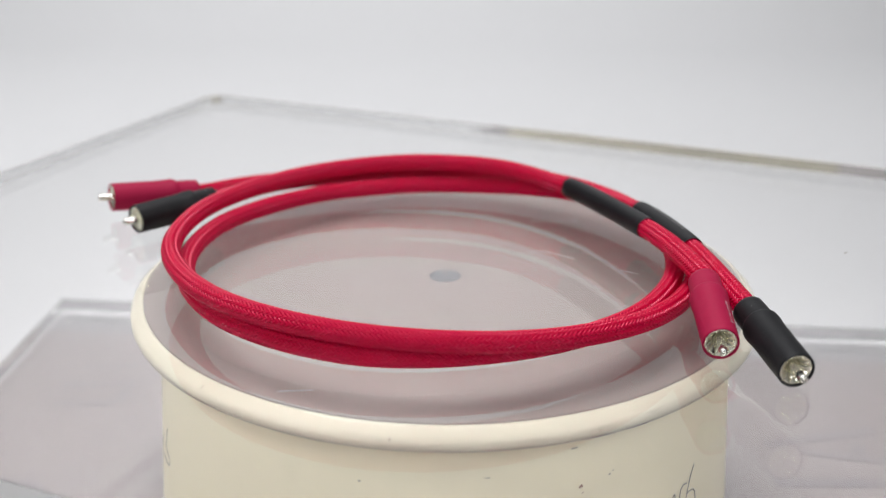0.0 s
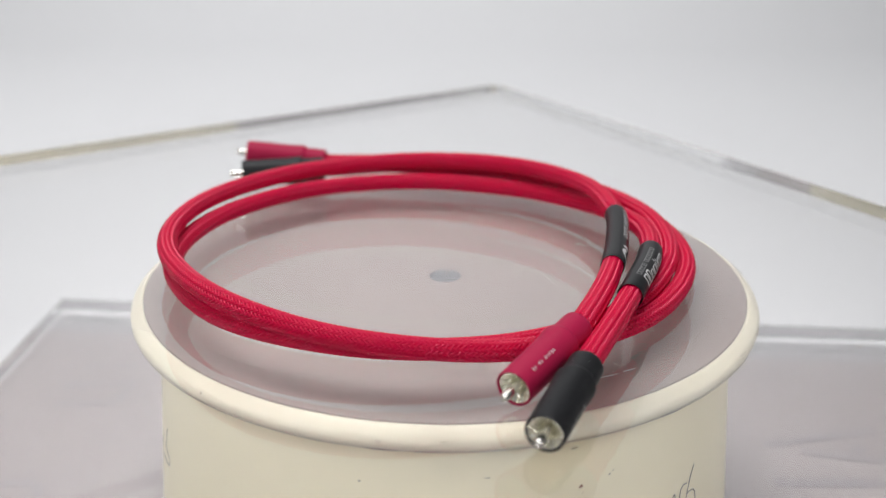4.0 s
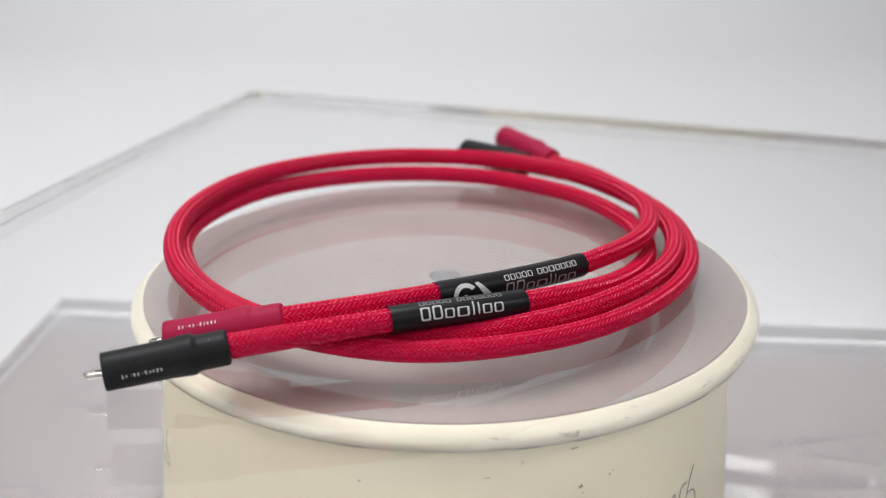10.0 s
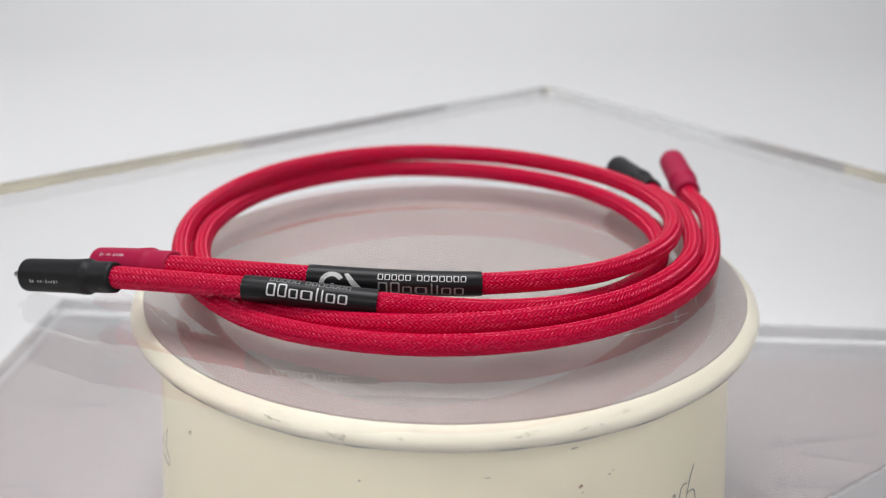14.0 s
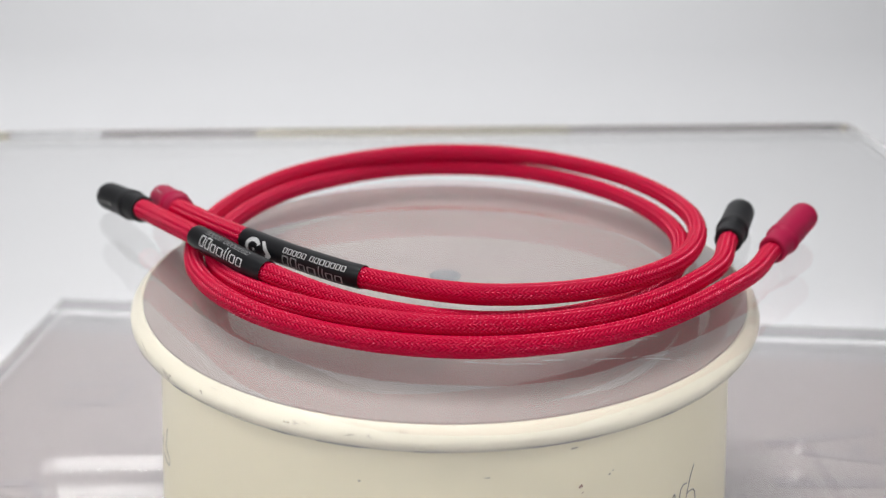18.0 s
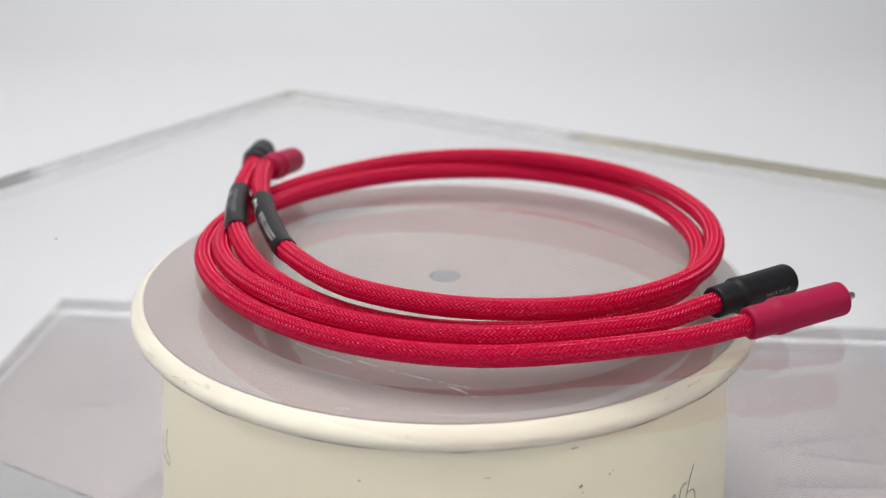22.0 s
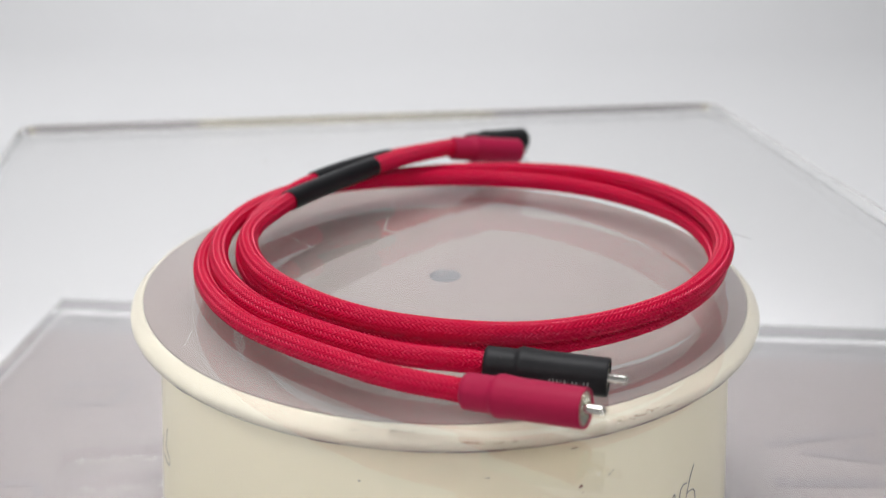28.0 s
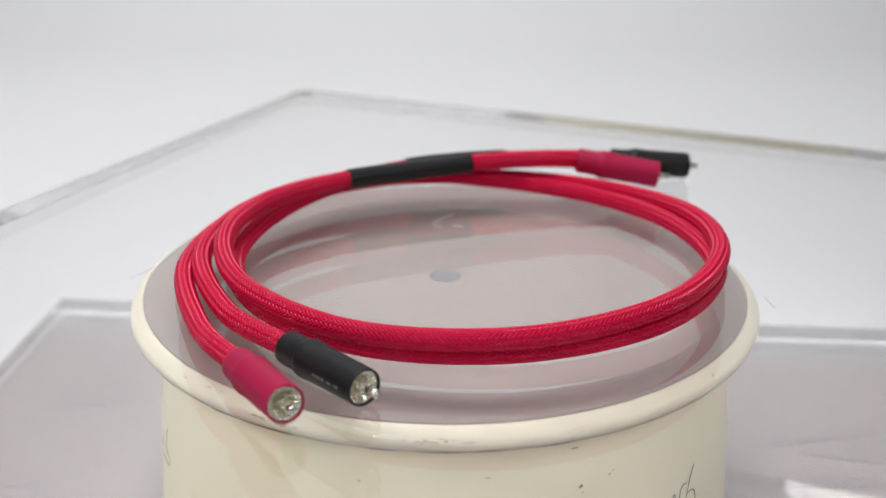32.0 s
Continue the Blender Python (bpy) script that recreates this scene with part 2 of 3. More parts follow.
link_mesh("spindle_cap", *lathe([(0.0001, -0.0240), (0.0050, -0.0241), (0.0062, -0.0244), (0.0069, -0.0251)], 48), SPINDLE, platter, "dark grey spindle cap")
chips = random.Random(7)
for x, y, wide in ((0.1097, 0.0479, 0.0042), (0.1043, 0.0660, 0.0036), (-0.0980, -0.0620, 0.0030), (0.0300, -0.1130, 0.0028), (-0.1120, 0.0230, 0.0034)):
    for k in range(5):
        w = wide * chips.uniform(0.12, 0.4)
        q = stroke([(-w / 2, 0), (-w / 6, 0.12 * w), (w / 4, -0.1 * w), (w / 2, 0.05 * w)], 0.3 * w, SMUDGE, platter, pose(x + chips.gauss(0, 0.28) * wide, y + chips.gauss(0, 0.12) * wide, -0.02488, 0, 0, math.degrees(math.atan2(y, x)) + 90 + chips.gauss(0, 20)), "smudge", "dull smudge")


def on_rim(azimuth, f):
    """A pose on the rim: x along it, y up its side, z outward; f runs from the crest (0) to the foot (1)."""
    outer = [q for q in RIM[3:12]]
    k = f * (len(outer) - 1)
    i = min(int(k), len(outer) - 2)
    (r0, z0), (r1, z1) = outer[i], outer[i + 1]
    r, z = r0 + (r1 - r0) * (k - i), z0 + (z1 - z0) * (k - i)
    up = Vector((r0 - r1, 0, z0 - z1)).normalized()
    out = Vector((-up.z, 0, up.x)) * -1
    if out.x < 0:
        out = -out
    a = radians(azimuth)
    turn = Matrix.Rotation(a, 4, "Z")
    m = Matrix(((0, up.x, out.x, 0), (1, 0, 0, 0), (0, up.z, out.z, 0), (0, 0, 0, 1)))
    return turn @ Matrix.Translation((r + 0.00012 * out.x, 0, z + 0.00012 * out.z)) @ m


for azimuth, f, w, h in ((-131.7, 0.42, 0.0032, 0.0010), (-99.3, 0.62, 0.0018, 0.0014), (-97.9, 0.62, 0.0012, 0.0016), (-97.0, 0.60, 0.0010, 0.0008), (-66.6, 0.66, 0.0040, 0.0009), (-56.7, 0.60, 0.0050, 0.0005),
                         (2.2, 0.55, 0.0060, 0.0008), (2.9, 0.88, 0.0080, 0.0014), (4.8, 0.60, 0.0030, 0.0005), (13.0, 0.66, 0.0085, 0.0015), (12.0, 0.60, 0.0040, 0.0008), (23.0, 0.55, 0.0035, 0.0012), (24.3, 0.28, 0.0042, 0.0007),
                         (40.8, 0.52, 0.0055, 0.0011), (42.3, 0.42, 0.0030, 0.0009), (49.6, 0.58, 0.0050, 0.0006), (52.6, 0.56, 0.0035, 0.0010), (55.9, 0.38, 0.0050, 0.0007), (57.2, 0.30, 0.0024, 0.0009), (-13.9, 0.22, 0.0026, 0.0008),
                         (107.8, 0.88, 0.0045, 0.0006), (117.7, 0.36, 0.0014, 0.0012), (134.2, 0.40, 0.0042, 0.0008), (140.2, 0.32, 0.0052, 0.0010), (142.5, 0.30, 0.0022, 0.0011), (150.6, 0.62, 0.0100, 0.0007), (156.5, 0.64, 0.0060, 0.0008),
                         (177.2, 0.60, 0.0090, 0.0012), (180.4, 0.55, 0.0040, 0.0014), (184.2, 0.62, 0.0060, 0.0006), (93.0, 0.48, 0.0030, 0.0008), (125.2, 0.20, 0.0020, 0.0007), (-40.0, 0.5, 0.0030, 0.0007), (-118.0, 0.7, 0.0020, 0.0006), (-160, 0.5, 0.004, 0.0007), (-85, 0.3, 0.002, 0.0005)):
    for k in range(2 + int(w / 0.0012)):
        x, y = chips.gauss(0, 0.33) * w, chips.gauss(0, 0.35) * h
        ww, hh = chips.uniform(0.10, 0.34) * w, chips.uniform(0.15, 0.5) * h
        stroke([(x - ww / 2, y), (x - ww / 6, y + chips.uniform(-0.3, 0.3) * hh), (x + ww / 5, y + chips.uniform(-0.3, 0.3) * hh), (x + ww / 2, y + chips.uniform(-0.6, 0.6) * hh)],
               hh, SCUFF, platter, on_rim(azimuth, f), "scuff", "dark scuff")
link_mesh("foot_seam", *lathe([(0.1319, -0.03320), (0.1321, -0.03335), (0.1319, -0.03350), (0.1300, -0.03350)], 160), FOOT, platter, "thin dark seam under the rim")
for k in range(26):
    at, span, n, verts = chips.uniform(0, 360), chips.uniform(1.5, 7), 8, []
    for q in range(n + 1):
        a, thin = radians(at + span * q / n), 0.00009 * math.sin(math.pi * q / n) + 0.00001
        verts += [(r * math.cos(a), r * math.sin(a), z) for r, z in ((0.1322, -0.0333 + thin), (0.1322, -0.0333 - thin), (0.1312, -0.0333 - thin), (0.1312, -0.0333 + thin))]
    link_mesh("seam_dirt", verts, [(4 * i + q, 4 * i + 4 + q, 4 * i + 4 + (q + 1) % 4, 4 * i + (q + 1) % 4) for i in range(n) for q in range(4)], SEAM, platter, "dark dirt under the rim", smooth=False)

# ---- clear sheet on the platter ----
sheet = thing("acrylic_sheet", "thick clear acrylic sheet with polished edges", "acrylic sheet")
HU, HV = 0.2180, 0.2580


def rounded_slab(hu, hv, z0, z1, corner, bevel):
    """A slab with rounded upright corners and thinly bevelled edges."""
    bm = box_bm(-hu, hu, -hv, hv, z0, z1)
    upright = [e for e in bm.edges if abs(e.verts[0].co.z - e.verts[1].co.z) > 0.001]
    bmesh.ops.bevel(bm, geom=upright, offset=corner, segments=6, affect="EDGES", profile=0.5)
    rims = [e for e in bm.edges if abs(e.verts[0].co.z - e.verts[1].co.z) < 0.0001 and len(e.link_faces) == 2 and min(abs(f.normal.z) for f in e.link_faces) < 0.5 < max(abs(f.normal.z) for f in e.link_faces)]
    bmesh.ops.bevel(bm, geom=rims, offset=bevel, segments=2, affect="EDGES", profile=0.5)
    return bm


slab = part("slab", rounded_slab(HU, HV, SHEET_TOP - SHEET_T, SHEET_TOP, 0.010, 0.0005), ACRYLIC, sheet, "clear acrylic slab")
SHEET_POSE = pose(-0.0036, 0.0002, 0, 0, 0, 66.9)
# Added white strips paint the brightness of the polished edges, which render dark.
for u, v, du, dv in ((-1, 0, 0.00015, HV - 0.0105), (1, 0, 0.00015, HV - 0.0105), (0, -1, HU - 0.0105, 0.00015), (0, 1, HU - 0.0105, 0.00015)):
    lit_edge = part("edge_light_strip", box_bm(u * (HU + 0.0004) - du, u * (HU + 0.0004) + du, v * (HV + 0.0004) - dv, v * (HV + 0.0004) + dv, SHEET_TOP - SHEET_T, SHEET_TOP + 0.0002), EDGE_LIGHT, sheet, "added white strip imitating light in the polished edge")
    lit_edge.matrix_basis, lit_edge.visible_shadow = SHEET_POSE, False
slab.matrix_basis = SHEET_POSE
slab.visible_shadow = False
worn = random.Random(11)


def scratch(points, width, fill=0.85):
    """A broken scratch along a line on the sheet: short ragged strokes with gaps."""
    for (x0, y0), (x1, y1) in zip(points, points[1:]):
        run, turn = math.hypot(x1 - x0, y1 - y0), math.atan2(y1 - y0, x1 - x0)
        at = 0.0
        while at < run:
            long = min(worn.uniform(0.0007, 0.0030), run - at)
            if long > 0.0004 and worn.random() < fill:
                w = width * worn.uniform(0.3, 1.0)
                shift = worn.uniform(-0.4, 0.4) * width
                stroke([(0, 0), (long * 0.3, 0.2 * w), (long * 0.7, -0.2 * w), (long, 0.1 * w)], w, SCRATCH, sheet,
                       pose(x0 + at * math.cos(turn) - shift * math.sin(turn), y0 + at * math.sin(turn) + shift * math.cos(turn), SHEET_TOP + 0.00003, 0, 0, math.degrees(turn)), "scratch", "fine white scratch")
            at += long * worn.uniform(0.8, 1.08)


scratch(((0.0408, 0.0968), (0.0252, 0.1069)), 0.00015)
scratch(((0.0257, 0.1055), (0.0160, 0.1108)), 0.00014)
scratch(((0.0155, 0.1077), (0.0074, 0.1114)), 0.00026)
scratch(((0.0039, 0.1132), (-0.0104, 0.1184), (-0.0262, 0.1226)), 0.00017)
scratch(((-0.0179, 0.1220), (-0.0287, 0.1287)), 0.00055, 0.9)
scratch(((-0.0277, 0.1061), (-0.0329, 0.1085)), 0.00022)
scratch(((0.0302, 0.1466), (0.0041, 0.1412)), 0.00016, 0.5)
scratch(((-0.0552, -0.1281), (-0.0436, -0.1266)), 0.00022, 1.0)
scratch(((0.1042, -0.0747), (0.1098, -0.0659), (0.1167, -0.0507)), 0.00035, 0.8)
scratch(((0.0556, -0.0033), (0.0428, 0.0060), (0.0378, 0.0048), (0.0362, 0.0015)), 0.00042, 1.0)
scratch(((0.0393, -0.0030), (0.0371, -0.0075)), 0.00040, 1.0)
scratch(((0.0618, 0.0470), (0.0396, 0.0449)), 0.00020)
scratch(((0.0698, -0.0141), (0.0824, -0.0222)), 0.00020)
scratch(((0.0747, 0.0453), (0.0735, 0.0560)), 0.00014)
scratch(((0.0000, 0.1019), (-0.0304, 0.1096)), 0.00014, 0.4)
for x, y, wide in ((0.1743, 0.0057, 0.0011), (0.1750, 0.0068, 0.0006)):
    stroke([(-wide / 2, 0), (0, 0.1 * wide), (wide / 2, 0)], 0.6 * wide, SCUFF, sheet, pose(x, y, SHEET_TOP + 0.00003, 0, 0, 40), "dust_speck", "dark dust speck")

# ---- cables ----
STEP = 30.0


def curve_through(points, spacing):
    """Evenly spaced places on a smooth curve through points."""
    p = [2 * points[0] - points[1]] + points + [2 * points[-1] - points[-2]]
    out = []
    for i in range(1, len(p) - 2):
        for s in np.linspace(0, 1, 60, endpoint=False):
            a, b, c, d = p[i - 1], p[i], p[i + 1], p[i + 2]
            out.append(0.5 * (2 * b + (c - a) * s + (2 * a - 5 * b + 4 * c - d) * s * s + (3 * b - a - 3 * c + d) * s ** 3))
    out.append(points[-1])
    q = np.array(out)
    q = np.vstack([q[:1], q[1:][np.linalg.norm(np.diff(q, axis=0), axis=1) > 1e-7]])
    at = np.concatenate([[0], np.cumsum(np.linalg.norm(np.diff(q, axis=0), axis=1))])
    n = int(at[-1] / spacing)
    s = np.linspace(0, at[-1], n)
    return s, np.stack([np.interp(s, at, q[:, k]) for k in range(3)], 1)


def frames_along(path):
    """Tangent, outward-up side vectors along a path (the first points away from the axis, the second up)."""
    t = np.gradient(path, axis=0)
    t /= np.linalg.norm(t, axis=1)[:, None]
    up = np.array([0, 0, 1.0])
    out = np.cross(t, up)
    out /= np.linalg.norm(out, axis=1)[:, None]
    return t, out, np.cross(out, t)


def tube(path, radii, n=20):
    t, o, u = frames_along(path)
    a = np.linspace(0, 2 * math.pi, n, endpoint=False)
    ring = path[:, None] + radii[:, None, None] * (np.cos(a)[None, :, None] * o[:, None] + np.sin(a)[None, :, None] * u[:, None])
    m = len(path)
    faces = [(i * n + j, i * n + (j + 1) % n, (i + 1) * n + (j + 1) % n, (i + 1) * n + j) for i in range(m - 1) for j in range(n)]
    return ring.reshape(-1, 3), faces


def braid(s, path, radii, carriers=18, lay=0.0340, lift=0.00028):
    """Flat yarns wound both ways, each over two and under two."""
    t, o, u = frames_along(path)
    k = 2 * math.pi / lay
    m = len(s)
    verts, faces = [], []
    base_faces = np.arange(m - 1)
    for way in (1, -1):
        for c in range(carriers):
            middle = way * k * s + 2 * math.pi * c / carriers
            half = 0.44 * 2 * math.pi / carriers
            wave = way * np.cos(math.pi * c + way * carriers * k * s / 2 - math.pi / 4)
            first = len(verts) * 5 * m
            block = []
            for off, h in ((-half, -0.00030), (-0.55 * half, 0.00001), (0.0, 0.00014), (0.55 * half, 0.00001), (half, -0.00030)):
                a = middle + off
                r = radii + lift * wave + h
                block.append(path + (r * np.cos(a))[:, None] * o + (r * np.sin(a))[:, None] * u)
            verts.append(np.stack(block, 1).reshape(-1, 3))
            for e in range(4):
                q = first + base_faces * 5 + e
                faces.append(np.stack([q, q + 1, q + 6, q + 5], 1))
    return np.concatenate(verts), np.concatenate(faces)


def mesh_fast(name, verts, quads, mat, parent, label=""):
    me = bpy.data.meshes.new(name)
    me.vertices.add(len(verts))
    me.vertices.foreach_set("co", np.asarray(verts, np.float32).ravel())
    me.loops.add(4 * len(quads))
    me.loops.foreach_set("vertex_index", np.asarray(quads, np.int32).ravel())
    me.polygons.add(len(quads))
    me.polygons.foreach_set("loop_start", np.arange(0, 4 * len(quads), 4, dtype=np.int32))
    me.update(calc_edges=True)
    me.validate()
    me.shade_smooth()
    me.materials.append(mat)
    ob = new(name, me)
    ob.parent = parent
    return tagged(ob, label)


def along_axis(back, front):
    """A pose at back whose z runs to front and whose x points sideways."""
    z = (Vector(front) - Vector(back)).normalized()
    x = z.cross(Vector((0, 0, 1))).normalized()
    y = z.cross(x)
    return Matrix(((x.x, y.x, z.x, back[0]), (x.y, y.y, z.y, back[1]), (x.z, y.z, z.z, back[2]), (0, 0, 0, 1)))


PLUG_L = 0.0415


def plug(cable, back, front, rubber, ink, side, spin):
    """A phono plug: rubber boot, slotted contact collar, insulator, centre pin. side: degrees round the boot at which its writing lies."""
    colour = "crimson" if rubber is BOOT_RED else "black"
    boot = link_mesh("plug", *lathe([(0.0040, 0.0004), (0.0054, 0.0), (0.0060, 0.0006), (0.0061, 0.0020), (0.0061, 0.0098), (0.00625, 0.0106), (0.0067, 0.0113), (0.00705, 0.0121), (0.0071, 0.0130), (0.0070, 0.0150),
                                          (0.0068, 0.0170), (0.00665, 0.0200), (0.00660, 0.0300), (0.00652, 0.0402), (0.00645, 0.0410), (0.0063, 0.0414), (0.0060, 0.0414), (0.00585, 0.0410), (0.00585, 0.0330), (0.0001, 0.0330)], 48), rubber, cable, colour + " rubber phono plug boot")
    boot.matrix_basis = along_axis(back, front)
    link_mesh("insulator", *lathe([(0.0001, 0.0374), (0.0022, 0.0374), (0.0026, 0.0370), (0.0057, 0.0372)], 32), INNER, boot, "bright metal inner face")
    for i in range(12):
        a0, a1 = 2 * math.pi * (i + 0.05) / 12 + spin, 2 * math.pi * (i + 0.95) / 12 + spin
        verts, faces = [], []
        m = 7
        for j in range(m):
            a = a0 + (a1 - a0) * j / (m - 1)
            bow = 0.0005 * math.sin(math.pi * j / (m - 1))
            for r, z in ((0.0058, 0.0352), (0.0058, 0.0405), (0.0054, 0.0409), (0.0047, 0.0402 + 0.5 * bow), (0.0036, 0.0390 + bow), (0.0023, 0.0380 + bow), (0.0023, 0.0352)):
                verts.append((r * math.cos(a), r * math.sin(a), z))
        for j in range(m - 1):
            for q in range(7):
                faces.append((7 * j + q, 7 * j + 7 + q, 7 * j + 7 + (q + 1) % 7, 7 * j + (q + 1) % 7))
        link_mesh("contact_finger", verts, faces, GILT, boot, "pale gilt contact finger")
    link_mesh("centre_pin", *lathe([(0.0017, 0.0341), (0.0017, 0.0372), (0.00155, 0.0376), (0.00155, 0.0462), (0.0014, 0.0470), (0.0010, 0.0475), (0.0005, 0.0476), (0.0005, 0.0440)], 24), SILVER, boot, "silver centre pin")
    if rubber is BOOT_BLACK:
        for k in range(6):
            q, z, w = spin * 9 + 2.4 * k, 0.0025 + 0.0061 * ((k * 0.37 + spin) % 1.0), 0.00016
            r = 0.00613 if z < 0.0096 else 0.00665
            spot = [(r * math.cos(q + dq / r), r * math.sin(q + dq / r), z + dz) for dq, dz in ((-w, 0), (0, w), (w, 0), (0, -0.8 * w))]
            link_mesh("dust_speck", spot, [(0, 1, 2, 3)], SCRATCH, boot, "pale dust speck", smooth=False)
    a = radians(side)
    for i, (w, h) in enumerate(((0.7, 0.7), (0.7, 1.0), (0.75, 0.7), (0.5, 0.7), (0.75, 1.0), (0.25, 0.2), (0.7, 0.7), (0.75, 0.7), (0.25, 0.2), (0.7, 0.7), (0.7, 1.0))):
        z0 = 0.0225 + 0.00125 * i
        verts, faces = [], []
        for z in (z0, z0 + 0.00105 * w * 0.62):
            for b in (-0.5, 0.5):
                q = a + b * 0.20 * h
                verts.append((0.00675 * math.cos(q), 0.00675 * math.sin(q), z))
        link_mesh("printed_bar", verts, [(0, 1, 3, 2)], ink, boot, "small pale printed bar", smooth=False)
    return boot


def squared(c):
    """Bends a circle's coordinate towards a square's."""
    return math.copysign(min(1.0, abs(c) ** 0.35 * 1.03), c)


def marks_on_sleeve(parent, s, path, radius, start, end, beta, tall, sizes, mat):
    """A row of thin hollow blocks and stems round a sleeve, between two lengths along it, centred beta degrees above its outward side."""
    t, o, u = frames_along(path)
    total = sum(w for w, h in sizes)
    at = start
    for w, h in sizes:
        step = (end - start) * w / total
        if h > 0:
            ring = [(2 * math.pi * j / 20) for j in range(20)]
            if w > 0.6:
                spots = [(0.5 + 0.5 * g * squared(math.cos(a)), 0.5 + 0.5 * (1 - (1 - g) * 0.6) * squared(math.sin(a))) for g in (1.0, 0.64) for a in ring]
                faces = [(j, (j + 1) % 20, 20 + (j + 1) % 20, 20 + j) for j in range(20)]
            else:
                spots = [(x, y / 4) for x in (0.32, 0.68) for y in range(5)]
                faces = [(j, j + 1, 6 + j, 5 + j) for j in range(4)]
            verts = []
            for x, y in spots:
                place = at + step * (0.10 + 0.80 * x)
                p, oo, uu = [np.array([np.interp(place, s, q[:, i]) for i in range(3)]) for q in (path, o, u)]
                b = radians(beta) + (h * y - 0.45) * tall / radius
                verts.append(p + (radius + 0.00008) * (math.cos(b) * oo + math.sin(b) * uu))
            link_mesh("printed_mark", verts, faces, mat, parent, "silver printed mark", smooth=False)
        at += step


def shape_on_sleeve(parent, s, path, radius, centre, beta, outline, scale, mat):
    """A flat outline (strip pairs) wrapped on a sleeve."""
    t, o, u = frames_along(path)
    verts = []
    for x, y in outline:
        place = centre + x * scale
        p, oo, uu = [np.array([np.interp(place, s, q[:, k]) for k in range(3)]) for q in (path, o, u)]
        b = radians(beta) + y * scale / radius
        verts.append(p + (radius + 0.00009) * (math.cos(b) * oo + math.sin(b) * uu))
    n = len(outline) // 2
    link_mesh("printed_emblem", verts, [(2 * j, 2 * j + 1, 2 * j + 3, 2 * j + 2) for j in range(n - 1)], mat, parent, "silver printed emblem", smooth=False)


def cable(label, rubber, ink, radii, heights, a_end, b_end, label_from, label_to, label_r, sides):
    """A braided cable laid in a turn and a half: radii and heights in millimetres every 30 degrees from -15."""
    root = thing("audio_cable", label, "audio cable", "stereo cable pair")
    mids = []
    for i, (r, z) in enumerate(zip(radii, heights)):
        a = radians(-15 + STEP * i)
        mids.append(np.array((r * math.cos(a), r * math.sin(a), z)) / 1000)
    ab, af, bb, bf = [np.array(q) for q in (*a_end, *b_end)]
    da, db = (ab - af) / np.linalg.norm(ab - af), (bb - bf) / np.linalg.norm(bb - bf)
    points = [ab - 0.006 * da, ab + 0.004 * da] + mids + [bb + 0.004 * db, bb - 0.006 * db]
    s, path = curve_through(points, 0.00033)
    length = s[-1]
    rad = 0.00372 + 0.00048 * np.exp(-s / 0.06)
    tagged(mesh_fast("braid", *braid(s, path, rad), BRAID, root, "glossy red braided sleeve"), kind="stuff")
    pick = slice(0, None, 9)
    # The tube's dark red puts groove shade between the yarns.
    link_mesh("core", *tube(path[pick], rad[pick] - 0.00045, 16), SHADED_CORE, root, "dark red cable under the braid")
    ang = np.unwrap(np.arctan2(path[:, 1], path[:, 0]))
    ang = np.degrees(ang - ang[0] + math.atan2(path[0, 1], path[0, 0]))
    s0, s1 = np.interp(label_from, ang, s), np.interp(label_to, ang, s)
    keep = (s >= s0) & (s <= s1)
    p = path[keep][::5]
    rr = np.full(len(p), label_r)
    rr[0] = rr[-1] = label_r - 0.0001
    sleeve = link_mesh("label_sleeve", *tube(p, rr, 32), LABEL_BLACK, root, "black heat-shrink label sleeve")
    plug(root, ab, ab - PLUG_L * da, rubber, ink, sides[0], 0.2)
    plug(root, bb, bb - PLUG_L * db, rubber, INK_DIM, sides[1], 0.5)
    return root, sleeve, s, path, s0, s1


LABEL_R = 0.0047
R_RADII = (91.1, 73.8, 74.6, 84.2, 93.3, 102.4, 110.7, 114.9, 116.3, 115.0, 113.6, 110.4, 106.0, 102.2, 100.2, 103.0, 109.6, 124.8)
R_HEIGHTS = (19.0, 18.5, 18.4, 18.2, 17.1, 15.2, 14.0, 14.6, 15.6, 15.2, 12.4, 8.2, 6.1, 6.6, 6.3, 6.0, 6.1, 7.4)
K_RADII = (102.5, 87.6, 84.9, 85.4, 89.6, 96.5, 104.6, 109.8, 114.5, 114.3, 107.6, 101.9, 97.6, 94.7, 94.0, 96.5, 102.8, 113.0)
K_HEIGHTS = (16.6, 15.5, 11.8, 7.9, 6.2, 6.0, 6.2, 6.9, 7.7, 7.4, 7.0, 6.2, 7.1, 10.5, 11.7, 11.1, 10.5, 9.7)
red_cable, sleeve, s, path, s0, s1 = cable("coiled red braided audio cable with crimson phono plugs", BOOT_RED, INK_PALE, R_RADII, R_HEIGHTS,
                                           ((0.0971, -0.0655, 0.0171), (0.0954, -0.1058, 0.0102)), ((-0.1202, 0.0687, 0.0080), (-0.1553, 0.0483, 0.0118)), -8.1, 39.4, LABEL_R, (232, 100))
WORD_A = ((1, 1), (1, 1), (1, 1), (1, 1), (1, 1), (0.7, 0), (1, 1), (1, 1), (1.2, 1), (1, 1), (1, 1), (1, 1), (1, 1))
WORD_B = ((1, 1.2), (1, 1.25), (1, 0.85), (1.3, 0.85), (0.45, 1.25), (0.45, 1.1), (1, 0.85), (1, 0.85))
marks_on_sleeve(sleeve, s, path, LABEL_R, s0 + 0.405 * (s1 - s0), s0 + 0.91 * (s1 - s0), 42, 0.0023, WORD_A, INK)
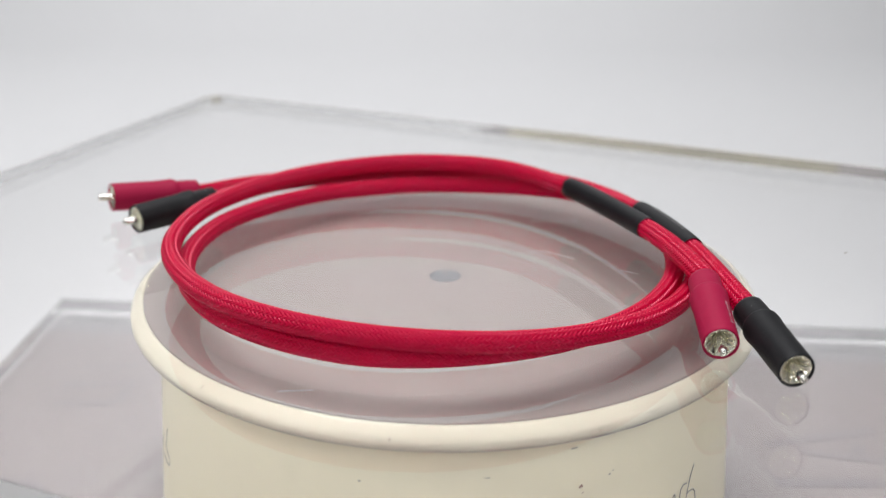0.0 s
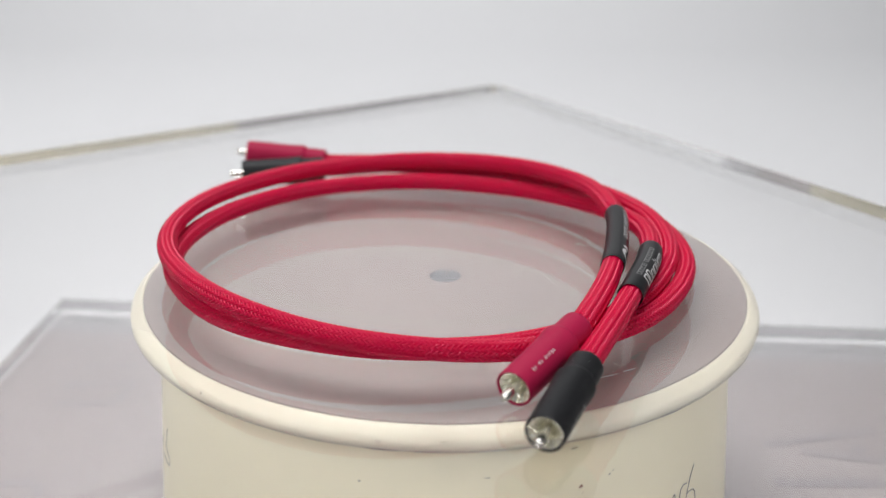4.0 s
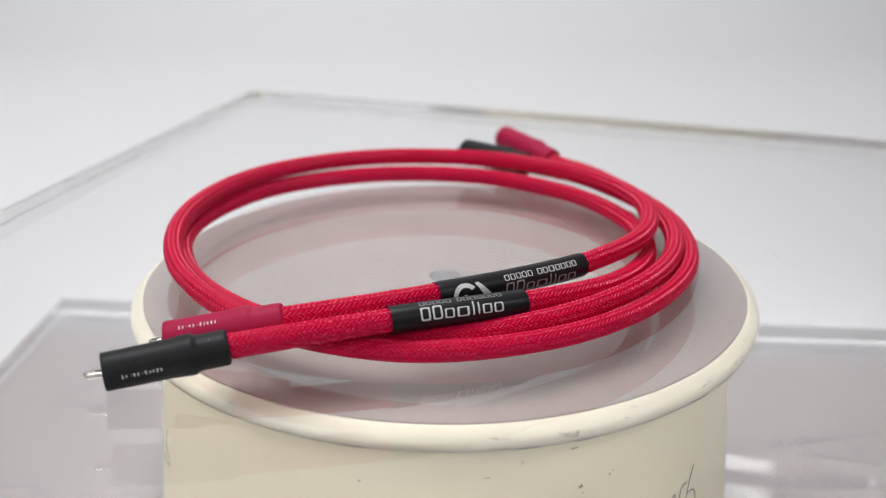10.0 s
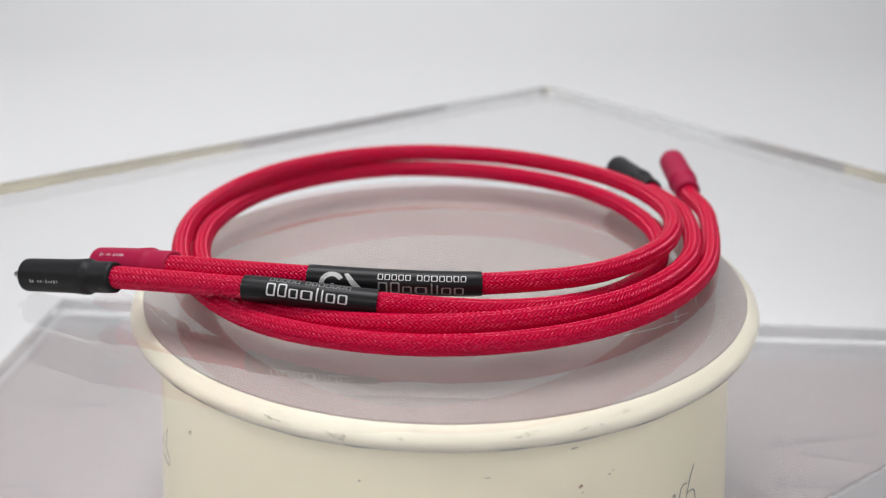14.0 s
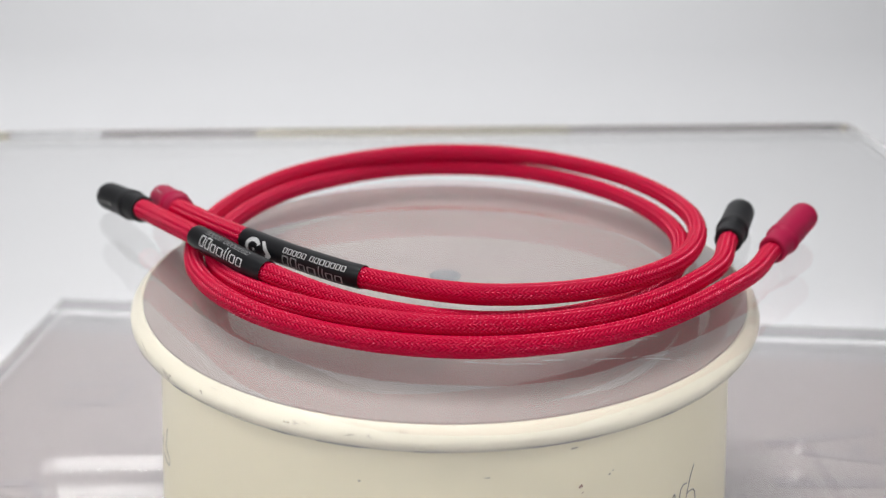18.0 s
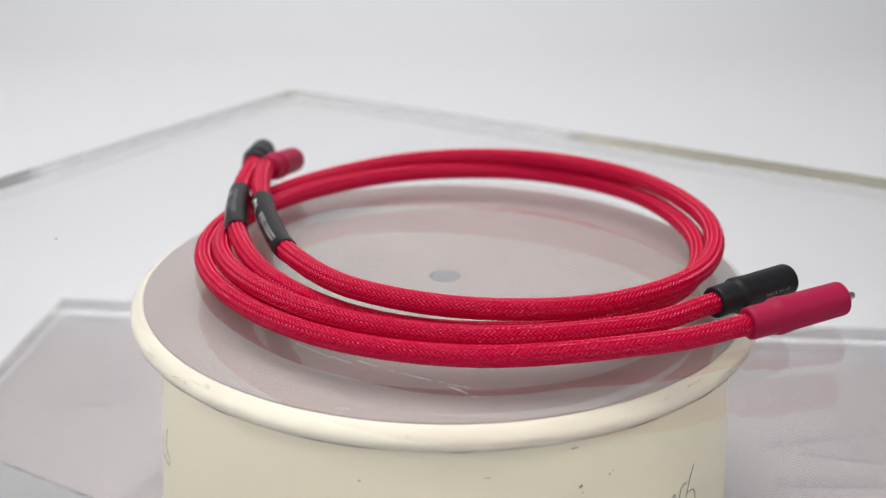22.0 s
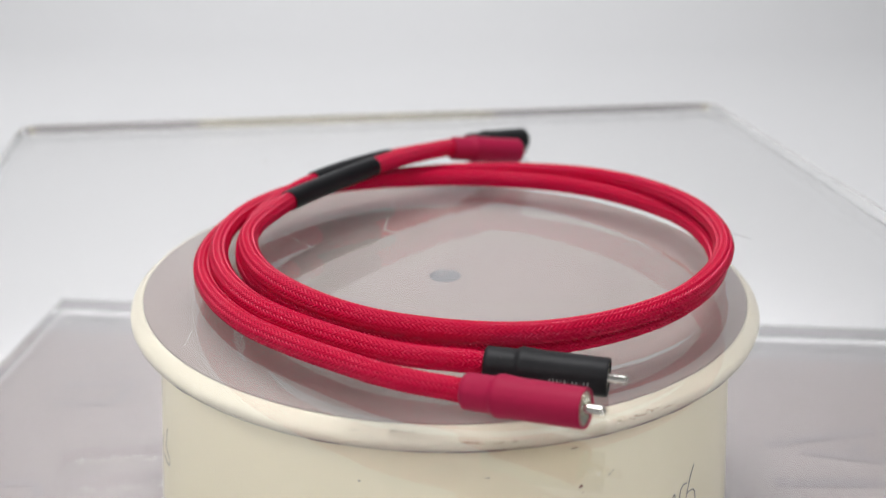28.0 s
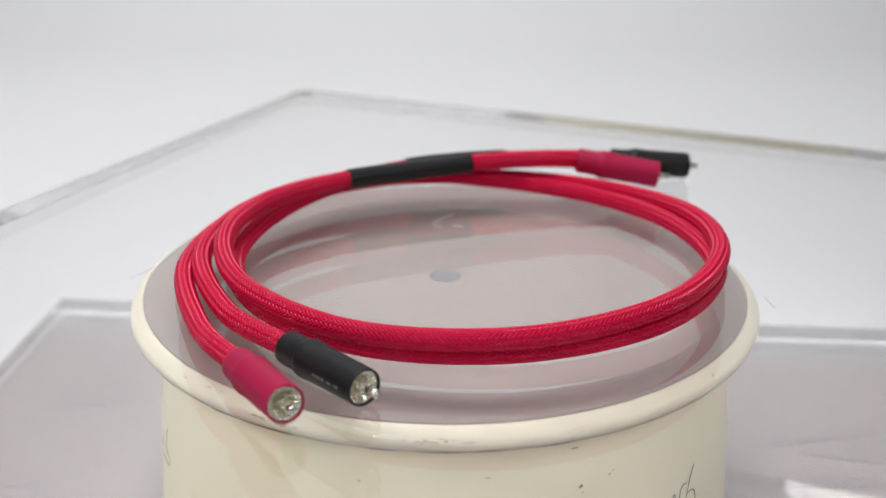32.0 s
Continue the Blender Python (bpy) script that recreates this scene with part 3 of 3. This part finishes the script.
marks_on_sleeve(sleeve, s, path, LABEL_R, s0 + 0.405 * (s1 - s0), s0 + 0.90 * (s1 - s0), -14, 0.0036, WORD_B, INK_DIM)
arc = []
for j in range(17):
    a = radians(35 + 235 * j / 16)
    arc += [(-0.25 + 0.66 * math.cos(a), 0.66 * math.sin(a)), (-0.25 + 0.42 * math.cos(a), 0.42 * math.sin(a))]
EMBLEM = s0 + 0.18 * (s1 - s0)
shape_on_sleeve(sleeve, s, path, LABEL_R, EMBLEM, -6, arc, 0.0074, INK)
chevron = []
for j in range(9):
    f = j / 8
    lean = 1 - abs(2 * f - 1)
    chevron += [(0.34 + 0.46 * lean, 0.62 - 1.36 * f), (0.56 + 0.70 * lean, 0.66 - 1.44 * f)]
shape_on_sleeve(sleeve, s, path, LABEL_R, EMBLEM, -6, chevron, 0.0070, INK)
shape_on_sleeve(sleeve, s, path, LABEL_R, EMBLEM, -6, ((-0.33, 0.08), (-0.33, -0.08), (-0.17, 0.08), (-0.17, -0.08)), 0.0070, INK)
black_cable, sleeve, s, path, s0, s1 = cable("coiled red braided audio cable with black phono plugs", BOOT_BLACK, INK, K_RADII, K_HEIGHTS,
                                             ((0.1097, -0.0839, 0.0133), (0.1169, -0.1258, 0.0088)), ((-0.1091, 0.0535, 0.0093), (-0.1384, 0.0255, 0.0091)), -16.6, 13.8, 0.0049, (180, 0))
marks_on_sleeve(sleeve, s, path, 0.0049, s0 + 0.20 * (s1 - s0), s0 + 0.79 * (s1 - s0), 78, 0.0020, WORD_A, INK_DIM)
marks_on_sleeve(sleeve, s, path, 0.0049, s0 + 0.19 * (s1 - s0), s0 + 0.785 * (s1 - s0), 22, 0.0040, WORD_B, INK)


# ---- motion: sheet, platter and cables turn together ----
TURN = ((0, 0), (1, 8.25), (2, 16.54), (3, 24.71), (4, 33.1), (5, 41.9), (6, 50.6), (7, 59.2), (8, 67.6), (9, 75.92), (10, 84.25), (11, 92.69), (12, 101.27), (13, 109.98),
        (14, 118.7), (15, 127.4), (16, 136.1), (17, 144.85), (18, 153.48), (19, 162.12), (20, 170.75), (21, 179.35), (22, 187.88), (23, 196.1), (24, 204.2),
        (25, 212.4), (26, 220.8), (27, 229.2), (28, 237.5), (29, 245.6), (30, 253.77), (31, 262.0), (32, 270.22))


def motions():
    for moved in (sheet, red_cable, black_cable):
        walk(moved, [(t, pose(0, 0, 0, 0, 0, -a)) for t, a in TURN])
    walk(platter, [(t, pose(0, 0, LIFT, 0, 0, -a)) for t, a in TURN])


motions()
